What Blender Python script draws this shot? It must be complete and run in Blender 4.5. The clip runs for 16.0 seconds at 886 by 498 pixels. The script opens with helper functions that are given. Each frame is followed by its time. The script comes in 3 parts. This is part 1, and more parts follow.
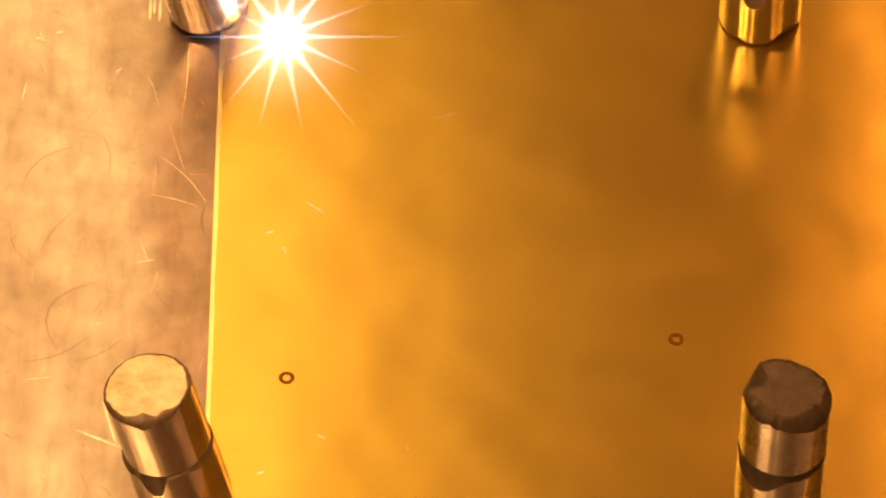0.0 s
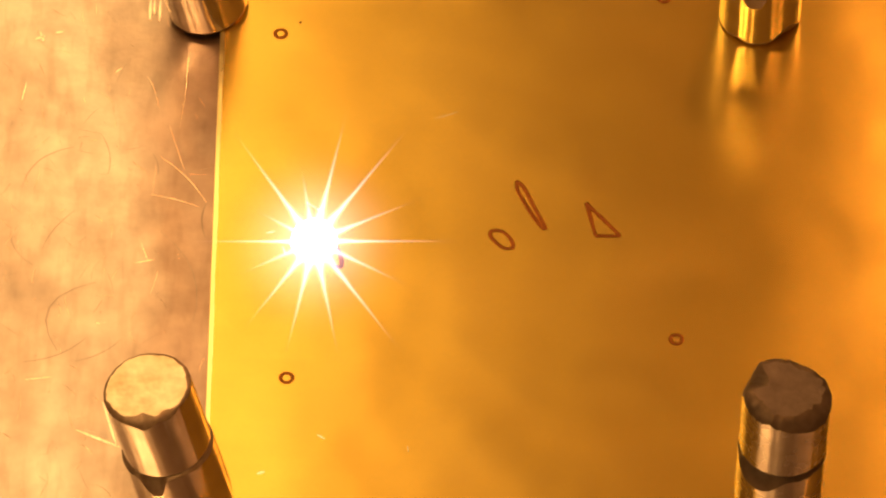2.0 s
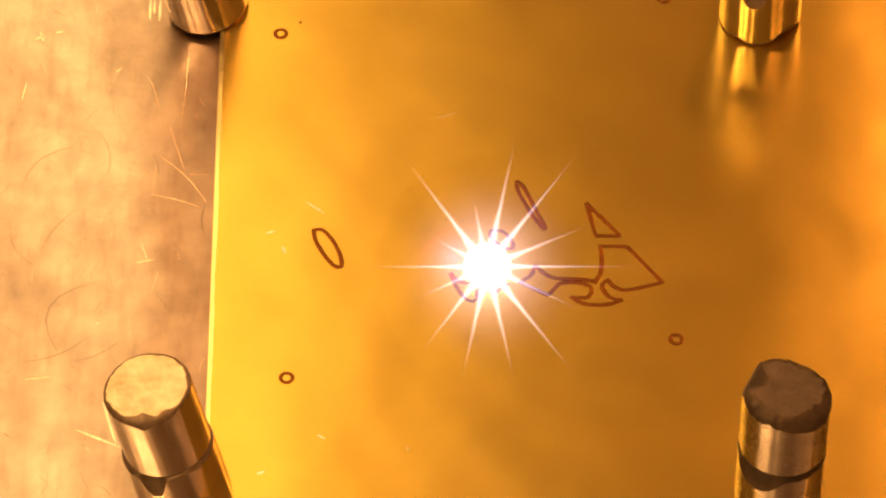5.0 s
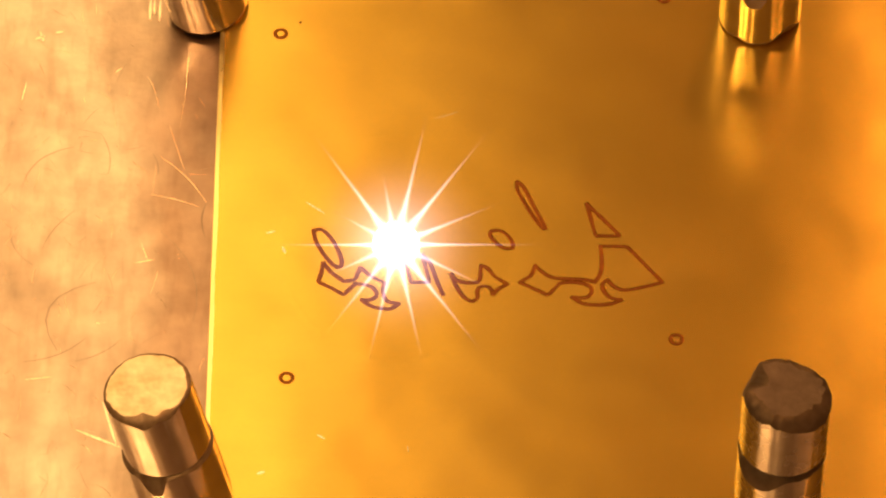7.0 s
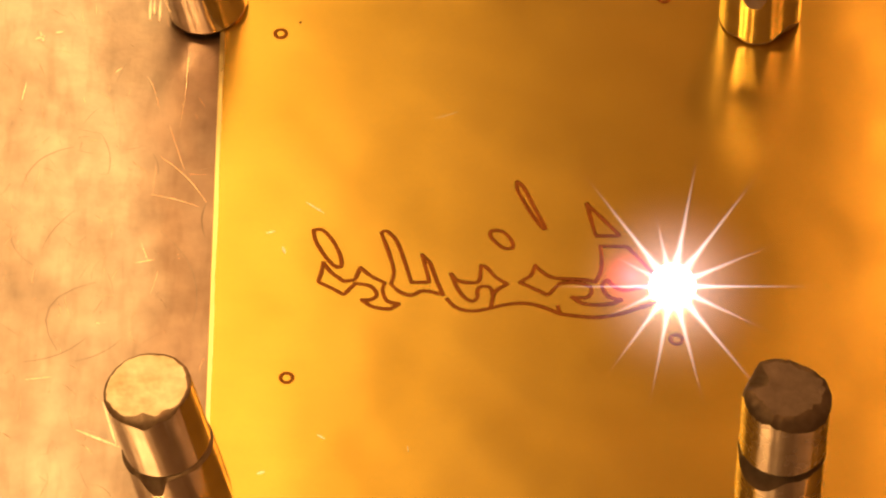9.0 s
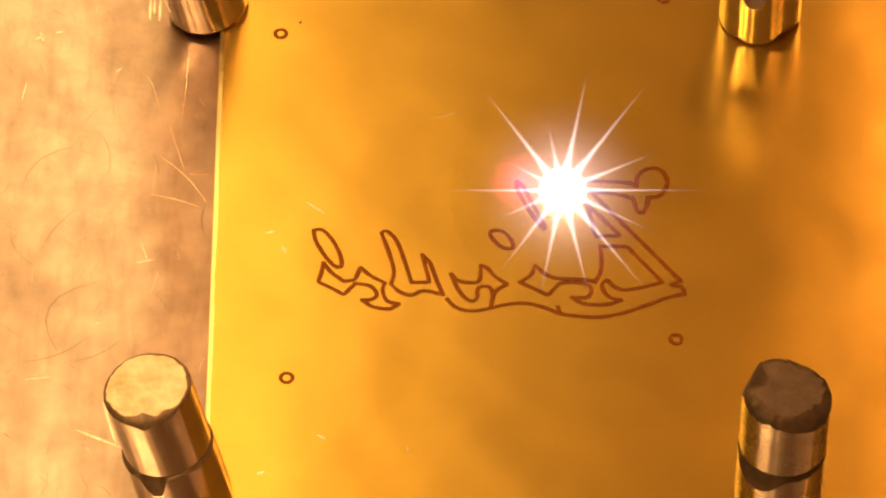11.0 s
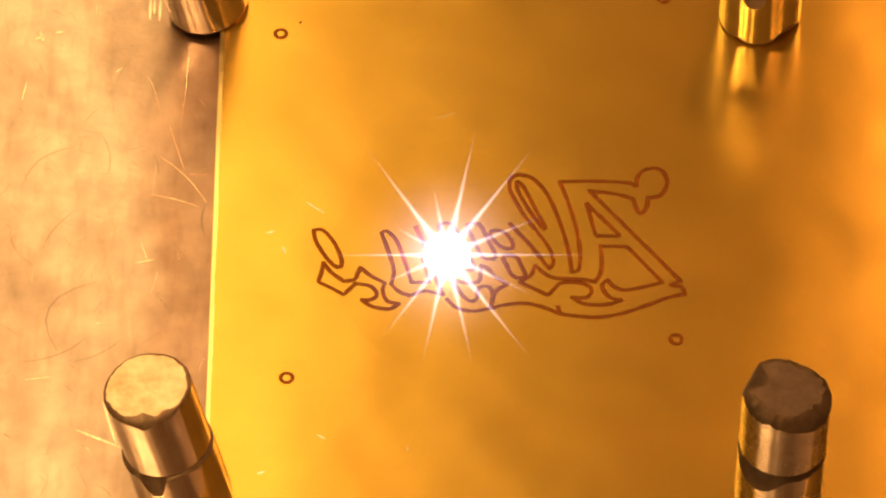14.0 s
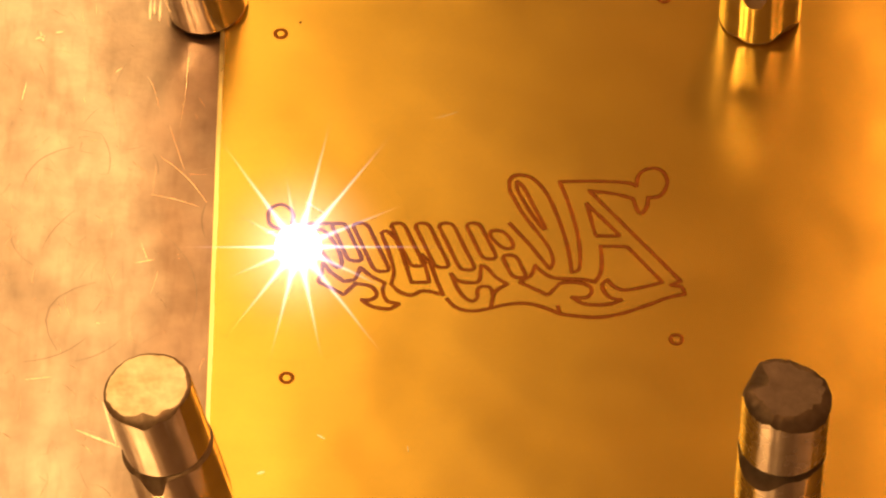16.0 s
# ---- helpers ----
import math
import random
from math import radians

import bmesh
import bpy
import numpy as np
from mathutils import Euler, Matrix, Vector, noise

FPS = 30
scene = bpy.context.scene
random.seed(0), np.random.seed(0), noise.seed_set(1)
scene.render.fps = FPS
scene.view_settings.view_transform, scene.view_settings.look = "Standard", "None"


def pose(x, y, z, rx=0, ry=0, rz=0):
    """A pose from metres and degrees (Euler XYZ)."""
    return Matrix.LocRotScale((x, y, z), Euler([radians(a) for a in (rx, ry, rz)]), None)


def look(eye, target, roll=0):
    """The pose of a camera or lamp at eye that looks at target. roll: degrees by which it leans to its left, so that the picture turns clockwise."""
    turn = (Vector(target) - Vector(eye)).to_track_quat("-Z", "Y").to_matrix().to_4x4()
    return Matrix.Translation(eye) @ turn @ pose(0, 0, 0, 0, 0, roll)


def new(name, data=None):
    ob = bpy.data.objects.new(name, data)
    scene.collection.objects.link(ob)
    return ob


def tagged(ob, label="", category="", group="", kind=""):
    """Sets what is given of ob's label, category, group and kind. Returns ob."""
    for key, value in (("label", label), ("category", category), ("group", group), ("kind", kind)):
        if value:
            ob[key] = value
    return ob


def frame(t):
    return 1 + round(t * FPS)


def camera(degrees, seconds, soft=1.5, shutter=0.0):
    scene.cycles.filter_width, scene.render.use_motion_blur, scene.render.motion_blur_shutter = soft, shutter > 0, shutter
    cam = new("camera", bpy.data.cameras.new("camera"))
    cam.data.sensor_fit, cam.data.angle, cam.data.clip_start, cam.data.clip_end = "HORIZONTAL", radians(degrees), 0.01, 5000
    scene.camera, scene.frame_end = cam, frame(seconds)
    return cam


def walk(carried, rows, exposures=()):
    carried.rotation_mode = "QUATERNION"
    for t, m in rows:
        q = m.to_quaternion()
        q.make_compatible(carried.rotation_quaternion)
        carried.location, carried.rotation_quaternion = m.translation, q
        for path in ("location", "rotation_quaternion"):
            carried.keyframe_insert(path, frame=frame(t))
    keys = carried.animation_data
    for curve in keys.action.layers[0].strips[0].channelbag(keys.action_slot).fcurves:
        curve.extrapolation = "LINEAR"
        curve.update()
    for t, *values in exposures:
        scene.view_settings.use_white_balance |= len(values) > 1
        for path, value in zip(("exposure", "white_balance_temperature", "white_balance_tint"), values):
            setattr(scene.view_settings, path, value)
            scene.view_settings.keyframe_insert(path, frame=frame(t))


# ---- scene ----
MM = 0.001
SECONDS = 16.0
cam = camera(10.0, SECONDS, soft=2.2)
EYE = (0.0, -0.6 * math.cos(radians(50)), 0.6 * math.sin(radians(50)))
walk(cam, [(0.0, look(EYE, (0, 0, 0))), (SECONDS, look(EYE, (0, 0, 0)))],
     [(0.0, -0.14), (0.2, -0.14), (0.3, 0.0), (SECONDS, 0.0)])

# ---- light ----
world = bpy.data.worlds.new("world")
scene.world = world
world.use_nodes = True
world.node_tree.nodes["Background"].inputs[0].default_value = (0.30, 0.15, 0.06, 1)
world.node_tree.nodes["Background"].inputs[1].default_value = 0.3


def area_lamp(name, eye, target, width, height, watts, colour):
    data = bpy.data.lights.new(name, "AREA")
    data.shape, data.size, data.size_y, data.energy, data.color = "ELLIPSE", width, height, watts, colour
    ob = new(name, data)
    ob.matrix_world = look(eye, target)
    return ob


WARM = (1.0, 0.405, 0.125)
BULB = (1.0, 0.525, 0.172)
area_lamp("work_lamp", (-0.112, 0.211, 0.25), (-0.02, 0, 0), 0.18, 0.30, 0.265, BULB)
# wider, weaker fill added to soften the work lamp's falloff on the brass
area_lamp("work_lamp_fill", (-0.100, 0.217, 0.258), (-0.02, 0, 0), 0.25, 0.32, 0.12, BULB)
area_lamp("side_lamp", (0.160, 0.278, 0.25), (0.05, 0, 0), 0.13, 0.26, 0.345, WARM)
area_lamp("front_lamp", (-0.17, -0.21, 0.31), (-0.02, 0, 0), 0.08, 0.08, 0.47, BULB)
area_lamp("front_lamp", (0.36, -0.20, 0.50), (0, 0, 0), 0.10, 0.10, 0.17, WARM)
# unseen overhead fill, added to lift the general brightness
area_lamp("ceiling_fill", (0.0, 0.0, 1.17), (0, 0.05, 0), 0.6, 0.5, 5.7, WARM)


# ---- materials ----
def nodes_of(name):
    m = bpy.data.materials.new(name)
    m.use_nodes = True
    t = m.node_tree
    return m, t, t.nodes["Principled BSDF"]


def noise_ramp(t, scale, lo, hi, a=0.2, b=0.8, detail=2.0, stretch=None):
    """Noise in object space between two values or colours."""
    co = t.nodes.new("ShaderNodeTexCoord")
    src = co.outputs["Object"]
    if stretch:
        mp = t.nodes.new("ShaderNodeMapping")
        mp.inputs["Scale"].default_value = stretch
        t.links.new(src, mp.inputs["Vector"])
        src = mp.outputs[0]
    n = t.nodes.new("ShaderNodeTexNoise")
    n.inputs["Scale"].default_value, n.inputs["Detail"].default_value = scale, detail
    t.links.new(src, n.inputs["Vector"])
    r = t.nodes.new("ShaderNodeValToRGB")
    r.color_ramp.elements[0].position, r.color_ramp.elements[1].position = a, b
    for el, v in zip(r.color_ramp.elements, (lo, hi)):
        el.color = (*v, 1) if isinstance(v, tuple) else (v, v, v, 1)
    t.links.new(n.outputs["Fac"], r.inputs["Fac"])
    return r.outputs["Color"], n.outputs["Fac"]


def bump(t, bsdf, height, strength, distance):
    b = t.nodes.new("ShaderNodeBump")
    b.inputs["Strength"].default_value, b.inputs["Distance"].default_value = strength, distance
    t.links.new(height, b.inputs["Height"])
    t.links.new(b.outputs[0], bsdf.inputs["Normal"])


def metal(name, dark, light, rough, scale, bump_scale, bump_depth, stretch=None, metallic=1.0, detail=4.0):
    m, t, p = nodes_of(name)
    p.inputs["Metallic"].default_value = metallic
    col, _ = noise_ramp(t, scale, dark, light, detail=detail)
    t.links.new(col, p.inputs["Base Color"])
    r, _ = noise_ramp(t, scale * 1.7, rough[0], rough[1], detail=detail)
    t.links.new(r, p.inputs["Roughness"])
    if bump_depth:
        _, h = noise_ramp(t, bump_scale, 0.0, 1.0, stretch=stretch)
        bump(t, p, h, 0.35, bump_depth)
    return m




def brass_material():
    """Rolled sheet: cloudy tarnish, faint rolling lines and a slight waviness."""
    m, t, p = nodes_of("brass_sheet")
    p.inputs["Metallic"].default_value = 1.0
    cloud, _ = noise_ramp(t, 60, (0.76, 0.55, 0.100), (0.93, 0.70, 0.160), 0.1, 0.9, 3.0)
    grain, _ = noise_ramp(t, 900, (0.93, 0.93, 0.93), (1, 1, 1), 0.2, 0.8, 3.0, (0.16, 1, 1))
    mix = t.nodes.new("ShaderNodeMix")
    mix.data_type, mix.blend_type = "RGBA", "MULTIPLY"
    mix.inputs["Factor"].default_value = 0.8
    t.links.new(cloud, mix.inputs["A"])
    t.links.new(grain, mix.inputs["B"])
    t.links.new(mix.outputs["Result"], p.inputs["Base Color"])
    r, _ = noise_ramp(t, 90, 0.225, 0.285, 0.1, 0.9, 2.0, (0.7, 1, 1))
    t.links.new(r, p.inputs["Roughness"])
    p.inputs["Anisotropic"].default_value = 0.5
    along = t.nodes.new("ShaderNodeCombineXYZ")
    along.inputs["Y"].default_value = 1.0
    t.links.new(along.outputs[0], p.inputs["Tangent"])
    _, wave = noise_ramp(t, 70, 0.0, 1.0, detail=1.5)
    _, fine = noise_ramp(t, 2200, 0.0, 1.0, stretch=(0.3, 1, 1))
    lo = t.nodes.new("ShaderNodeBump")
    lo.inputs["Strength"].default_value, lo.inputs["Distance"].default_value = 1.0, 0.00016
    t.links.new(wave, lo.inputs["Height"])
    hi = t.nodes.new("ShaderNodeBump")
    hi.inputs["Strength"].default_value, hi.inputs["Distance"].default_value = 0.35, 0.000006
    t.links.new(fine, hi.inputs["Height"])
    t.links.new(lo.outputs[0], hi.inputs["Normal"])
    t.links.new(hi.outputs[0], p.inputs["Normal"])
    return m


def bed_material():
    """Milled aluminium, rubbed bright in places, with pinkish-brown soot stains."""
    m, t, p = nodes_of("aluminium_bed")
    p.inputs["Metallic"].default_value = 1.0
    base, _ = noise_ramp(t, 260, (0.57, 0.535, 0.50), (0.81, 0.765, 0.71), 0.25, 0.75, 6.0)
    stain, _ = noise_ramp(t, 75, (0.64, 0.555, 0.50), (1, 1, 1), 0.36, 0.62, 5.0, (1.4, 0.6, 1))
    rub, _ = noise_ramp(t, 700, (0.84, 0.82, 0.80), (1, 1, 1), 0.3, 0.5, 4.0, (1, 0.2, 1))
    # a darker, pinkish-brown band with a ragged border beside the sheet's left edge
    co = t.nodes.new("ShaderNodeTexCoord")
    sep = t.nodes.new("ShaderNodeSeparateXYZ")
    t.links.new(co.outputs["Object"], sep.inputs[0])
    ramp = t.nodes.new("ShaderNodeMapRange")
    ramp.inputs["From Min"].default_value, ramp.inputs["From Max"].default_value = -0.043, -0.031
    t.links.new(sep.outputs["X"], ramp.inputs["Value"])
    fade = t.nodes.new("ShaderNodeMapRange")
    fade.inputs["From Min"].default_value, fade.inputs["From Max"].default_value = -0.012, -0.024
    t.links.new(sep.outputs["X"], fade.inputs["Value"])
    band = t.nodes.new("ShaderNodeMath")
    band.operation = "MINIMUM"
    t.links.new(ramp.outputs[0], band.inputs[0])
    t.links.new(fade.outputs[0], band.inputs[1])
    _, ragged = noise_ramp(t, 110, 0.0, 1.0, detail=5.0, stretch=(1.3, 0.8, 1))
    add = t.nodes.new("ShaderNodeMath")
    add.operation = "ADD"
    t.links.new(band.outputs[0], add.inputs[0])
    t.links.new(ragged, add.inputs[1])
    toned = t.nodes.new("ShaderNodeValToRGB")
    toned.color_ramp.elements[0].position, toned.color_ramp.elements[1].position = 0.62, 1.0
    toned.color_ramp.elements[0].color, toned.color_ramp.elements[1].color = (1, 1, 1, 1), (0.76, 0.66, 0.62, 1)
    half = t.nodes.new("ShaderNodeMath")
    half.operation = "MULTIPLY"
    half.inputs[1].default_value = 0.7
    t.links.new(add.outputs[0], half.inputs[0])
    t.links.new(half.outputs[0], toned.inputs["Fac"])
    last = base
    for layer, f in ((stain, 0.65), (rub, 0.75), (toned.outputs["Color"], 1.0)):
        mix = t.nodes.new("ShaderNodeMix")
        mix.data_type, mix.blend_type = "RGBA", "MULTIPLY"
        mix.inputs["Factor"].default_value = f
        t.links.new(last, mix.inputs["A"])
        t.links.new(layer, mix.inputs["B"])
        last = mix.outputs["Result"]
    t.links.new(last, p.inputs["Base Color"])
    r, _ = noise_ramp(t, 340, 0.30, 0.44, detail=6.0)
    t.links.new(r, p.inputs["Roughness"])
    _, h = noise_ramp(t, 1300, 0.0, 1.0)
    bump(t, p, h, 0.3, 0.0001)
    return m


BRASS = brass_material()
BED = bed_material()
# paler than the sheet: the edge's bright highlight is put into its colour
BRASS_EDGE = metal("brass_edge", (0.96, 0.86, 0.40), (0.98, 0.92, 0.52), (0.25, 0.36), 200, 2000, 0.00002)
DARK_SCRATCH = metal("dull_scratch", (0.30, 0.27, 0.24), (0.44, 0.40, 0.36), (0.5, 0.6), 500, 900, 0.0)
NICKEL = metal("nickel_plating", (0.70, 0.65, 0.58), (0.92, 0.86, 0.78), (0.12, 0.26), 300, 420, 0.0009, (1, 1, 0.05))
# the lamp's pale yellow reflection on the tops is put into this colour
NICKEL_TOP = metal("nickel_face", (0.62, 0.52, 0.32), (1.0, 0.94, 0.74), (0.32, 0.46), 520, 480, 0.0003)
DULL = metal("dull_plating", (0.40, 0.36, 0.32), (0.62, 0.56, 0.50), (0.16, 0.34), 260, 420, 0.0009, (1, 1, 0.05))
RIM = metal("rubbed_magnet_rim", (0.20, 0.155, 0.11), (0.46, 0.36, 0.26), (0.4, 0.65), 600, 900, 0.0002, metallic=0.7)
BROKEN = metal("broken_magnet_face", (0.10, 0.08, 0.066), (0.21, 0.17, 0.14), (0.5, 0.65), 420, 900, 0.0006, metallic=0.5)
WORN = metal("worn_magnet_edge", (0.07, 0.053, 0.038), (0.21, 0.157, 0.108), (0.45, 0.7), 500, 900, 0.0002, metallic=0.6)
BURNT = metal("burnt_kerf", (0.16, 0.054, 0.010), (0.29, 0.098, 0.019), (0.36, 0.5), 900, 1500, 0.00002, metallic=0.75)
TINT = metal("heat_tinted_lip", (0.18, 0.065, 0.010), (0.30, 0.12, 0.020), (0.23, 0.30), 900, 1500, 0.0)
SCRATCH_GLINT = metal("bright_scratch_glint", (0.80, 0.74, 0.62), (0.95, 0.90, 0.80), (0.16, 0.34), 500, 900, 0.0)
PAINT = metal("warm_grey_paint", (0.42, 0.38, 0.33), (0.48, 0.44, 0.38), (0.5, 0.7), 8, 60, 0.0005, metallic=0.0)


def glow_material(name, colour, strength, power, axis_taper=False):
    """Light that fades outwards and lets the ground behind show through."""
    m = bpy.data.materials.new(name)
    m.use_nodes = True
    t = m.node_tree
    t.nodes.clear()
    co = t.nodes.new("ShaderNodeTexCoord")
    fall = t.nodes.new("ShaderNodeMath")
    fall.operation = "SUBTRACT"
    fall.inputs[0].default_value = 1.0
    fall.use_clamp = True
    if axis_taper:
        sep = t.nodes.new("ShaderNodeSeparateXYZ")
        t.links.new(co.outputs["UV"], sep.inputs[0])
        t.links.new(sep.outputs["X"], fall.inputs[1])
    else:
        mp = t.nodes.new("ShaderNodeMapping")
        mp.inputs["Location"].default_value = (-1, -1, 0)
        mp.inputs["Scale"].default_value = (2, 2, 0)
        t.links.new(co.outputs["Generated"], mp.inputs["Vector"])
        ln = t.nodes.new("ShaderNodeVectorMath")
        ln.operation = "LENGTH"
        t.links.new(mp.outputs[0], ln.inputs[0])
        t.links.new(ln.outputs["Value"], fall.inputs[1])
    pw = t.nodes.new("ShaderNodeMath")
    pw.operation = "POWER"
    pw.inputs[1].default_value = power
    t.links.new(fall.outputs[0], pw.inputs[0])
    mul = t.nodes.new("ShaderNodeMath")
    mul.operation = "MULTIPLY"
    mul.inputs[1].default_value = strength
    t.links.new(pw.outputs[0], mul.inputs[0])
    if axis_taper:
        side = t.nodes.new("ShaderNodeMath")
        side.operation = "POWER"
        side.inputs[1].default_value = 1.6
        t.links.new(sep.outputs["Y"], side.inputs[0])
        both = t.nodes.new("ShaderNodeMath")
        both.operation = "MULTIPLY"
        t.links.new(mul.outputs[0], both.inputs[0])
        t.links.new(side.outputs[0], both.inputs[1])
        mul = both
    em = t.nodes.new("ShaderNodeEmission")
    em.inputs[0].default_value = (*colour, 1)
    t.links.new(mul.outputs[0], em.inputs[1])
    tr = t.nodes.new("ShaderNodeBsdfTransparent")
    add = t.nodes.new("ShaderNodeAddShader")
    t.links.new(em.outputs[0], add.inputs[0])
    t.links.new(tr.outputs[0], add.inputs[1])
    out = t.nodes.new("ShaderNodeOutputMaterial")
    t.links.new(add.outputs[0], out.inputs[0])
    return m


CORE = bpy.data.materials.new("white_hot_plasma")
CORE.use_nodes = True
CORE.node_tree.nodes["Principled BSDF"].inputs["Emission Color"].default_value = (1, 0.93, 0.88, 1)
CORE.node_tree.nodes["Principled BSDF"].inputs["Emission Strength"].default_value = 6.0
FLARE = glow_material("red_flare", (1.0, 0.05, 0.14), 1.9, 2.8)
GLOW = glow_material("bloom_glow", (1.0, 0.74, 0.92), 1.0, 3.4)
RAY = glow_material("starburst_ray", (0.84, 0.76, 1.0), 1.9, 2.2, True)


# ---- helpers of the scene ----
def mesh_of(name, bm, *materials):
    me = bpy.data.meshes.new(name)
    bm.normal_update()
    bm.to_mesh(me)
    bm.free()
    for m in materials:
        me.materials.append(m)
    return me


def part(name, bm, material, parent=None, label=""):
    mats = material if isinstance(material, (list, tuple)) else (material,)
    ob = new(name, mesh_of(name, bm, *mats))
    if parent:
        ob.parent = parent
    return tagged(ob, label)


def smooth(bm, angle=40):
    for f in bm.faces:
        f.smooth = True
    for e in bm.edges:
        if len(e.link_faces) == 2 and e.calc_face_angle(0) > radians(angle):
            e.smooth = False


def box(x0, x1, y0, y1, z0, z1, bevel=0.0, segments=2):
    bm = bmesh.new()
    bmesh.ops.create_cube(bm, size=1)
    for v in bm.verts:
        v.co = ((x0 + x1) / 2 + v.co.x * (x1 - x0), (y0 + y1) / 2 + v.co.y * (y1 - y0), (z0 + z1) / 2 + v.co.z * (z1 - z0))
    if bevel:
        bmesh.ops.bevel(bm, geom=bm.edges[:], offset=bevel, segments=segments, affect="EDGES")
    return bm


# ---- the setting ----
SHEET = 1.2 * MM
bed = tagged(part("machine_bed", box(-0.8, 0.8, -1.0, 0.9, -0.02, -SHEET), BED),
             "scratched aluminium bed of the engraving machine", "machine bed", kind="structure")
for name, b in (("wall_north", (-0.8, 0.8, 0.9, 0.92, -0.02, 1.2)), ("wall_south", (-0.8, 0.8, -1.02, -1.0, -0.02, 1.2)),
                ("wall_east", (0.8, 0.82, -1.02, 0.92, -0.02, 1.2)), ("wall_west", (-0.82, -0.8, -1.02, 0.92, -0.02, 1.2)),
                ("ceiling", (-0.82, 0.82, -1.02, 0.92, 1.2, 1.22))):
    tagged(part(name, box(*b), PAINT), "plain warm grey painted panel of the enclosure", "ceiling" if name == "ceiling" else "wall", kind="structure")

# ---- the brass plate ----
EDGE_X = -27.4 * MM
plate = tagged(new("brass_plate"), "thin brushed brass sheet with laser-cut outlines, held by magnets", "metal sheet")


def sheet_mesh():
    """The sheet, with a slightly rolled, uneven burr along its cut edge."""
    bm = bmesh.new()
    rows, n = [], 150
    for i in range(n + 1):
        y = -43.5 + i * 0.58
        w = 0.46 + 0.10 * noise.noise((y * 0.11, 0, 0)) + 0.05 * noise.noise((y * 0.6, 3, 0))
        rows.append([bm.verts.new((x * MM, y * MM, z * MM)) for x, z in
                     ((-27.4, -1.2), (-27.4, -0.13), (-27.36, -0.06), (-27.3 + w, 0.0), (64, 0.0), (64, -1.2))])
    for r, q in zip(rows, rows[1:]):
        for k in range(6):
            f = bm.faces.new((r[k], r[(k + 1) % 6], q[(k + 1) % 6], q[k]))
            f.material_index = 1 if k in (1, 2) else 0
    bm.faces.new(rows[0])
    bm.faces.new(rows[-1][::-1])
    bmesh.ops.recalc_face_normals(bm, faces=bm.faces[:])
    return bm


sheet = part("sheet", sheet_mesh(), (BRASS, BRASS_EDGE), plate)


def strip(points, width, top, bottom, taper=False, lips=False):
    """A thin solid ribbon along points, in metres, with its origin at the first."""
    bm = bmesh.new()
    p = [Vector((x, y)) for x, y in points]
    o = p[0]
    rings, inset = [], 0.1 if taper else 0.25
    for i, q in enumerate(p):
        d = (p[min(i + 1, len(p) - 1)] - p[max(i - 1, 0)]).normalized()
        n = Vector((-d.y, d.x)) * width / 2
        if taper:
            n *= 0.3 + 0.7 * math.sin(math.pi * i / (len(p) - 1)) ** 0.5 * random.uniform(0.6, 1.1)
        back = d * width * 0.25 if i == len(p) - 1 else (-d * width * 0.25 if i == 0 else Vector((0, 0)))
        a, b = q + n - o + back, q - n - o + back
        row = [(*a, bottom), (*(a - n * inset), top), (*(b + n * inset), top), (*b, bottom)]
        if lips:
            w = random.uniform(0.36, 0.52)
            row[1:3] = [(*(a - n * 0.08), top * 0.4), (*(a - n * w), top), (*(b + n * w), top), (*(b + n * 0.08), top * 0.4)]
        rings.append([bm.verts.new(v) for v in row])
    for r, s in zip(rings, rings[1:]):
        for k in range(len(r) - 1):
            bm.faces.new((r[k], r[k + 1], s[k + 1], s[k])).material_index = 1 if lips and k in (1, 3) else 0
    bm.faces.new(rings[0])
    bm.faces.new(rings[-1][::-1])
    bmesh.ops.recalc_face_normals(bm, faces=bm.faces[:])
    return bm, o


def resample(points, curved, step):
    """Even samples along a polyline or a smooth curve through the points."""
    p = [np.array(q) for q in points]
    fine = []
    for i in range(len(p) - 1):
        a, b, c, d = p[max(i - 1, 0)], p[i], p[i + 1], p[min(i + 2, len(p) - 1)]
        if curved and i == 0:
            a = 2 * b - c
        if curved and i == len(p) - 2:
            d = 2 * c - b
        for k in range(12):
            u = k / 12
            if curved:
                fine.append(0.5 * (2 * b + (c - a) * u + (2 * a - 5 * b + 4 * c - d) * u * u + (3 * b - a - 3 * c + d) * u ** 3))
            else:
                fine.append(b + (c - b) * u)
    fine.append(p[-1])
    fine = np.array(fine)
    run = np.concatenate([[0], np.cumsum(np.linalg.norm(np.diff(fine, axis=0), axis=1))])
    n = max(2, int(round(run[-1] / step)))
    at = np.linspace(0, run[-1], n * 3 + 1)
    return [(float(np.interp(s, run, fine[:, 0])), float(np.interp(s, run, fine[:, 1]))) for s in at], n


KERF = 0.58 * MM
CUTS = []          # mark, its place and the moment it is burnt


def burn(t0, t1, curved, points):
    """A cut line from t0 to t1 seconds through points in millimetres, in short pieces that appear one after another."""
    pts, n = resample([(x * MM, y * MM) for x, y in points], curved, 1.35 * MM)
    for i in range(n):
        t = t0 + (t1 - t0) * (i + 0.5) / n
        if t > SECONDS - 0.1:
            continue
        top = (0.008 + 0.022 * (len(CUTS) * 7 % 23) / 23) * MM
        bm, o = strip(pts[3 * i:3 * i + 4], KERF * random.uniform(0.9, 1.1), top, -0.12 * MM, lips=True)
        mark = part("cut_mark", bm, (BURNT, TINT), plate)
        mark.location = (o.x, o.y, 0)
        CUTS.append((mark, o, t))


def line(t0, t1, *points):
    burn(t0, t1, False, points)


def curve(t0, t1, *points):
    burn(t0, t1, True, points)


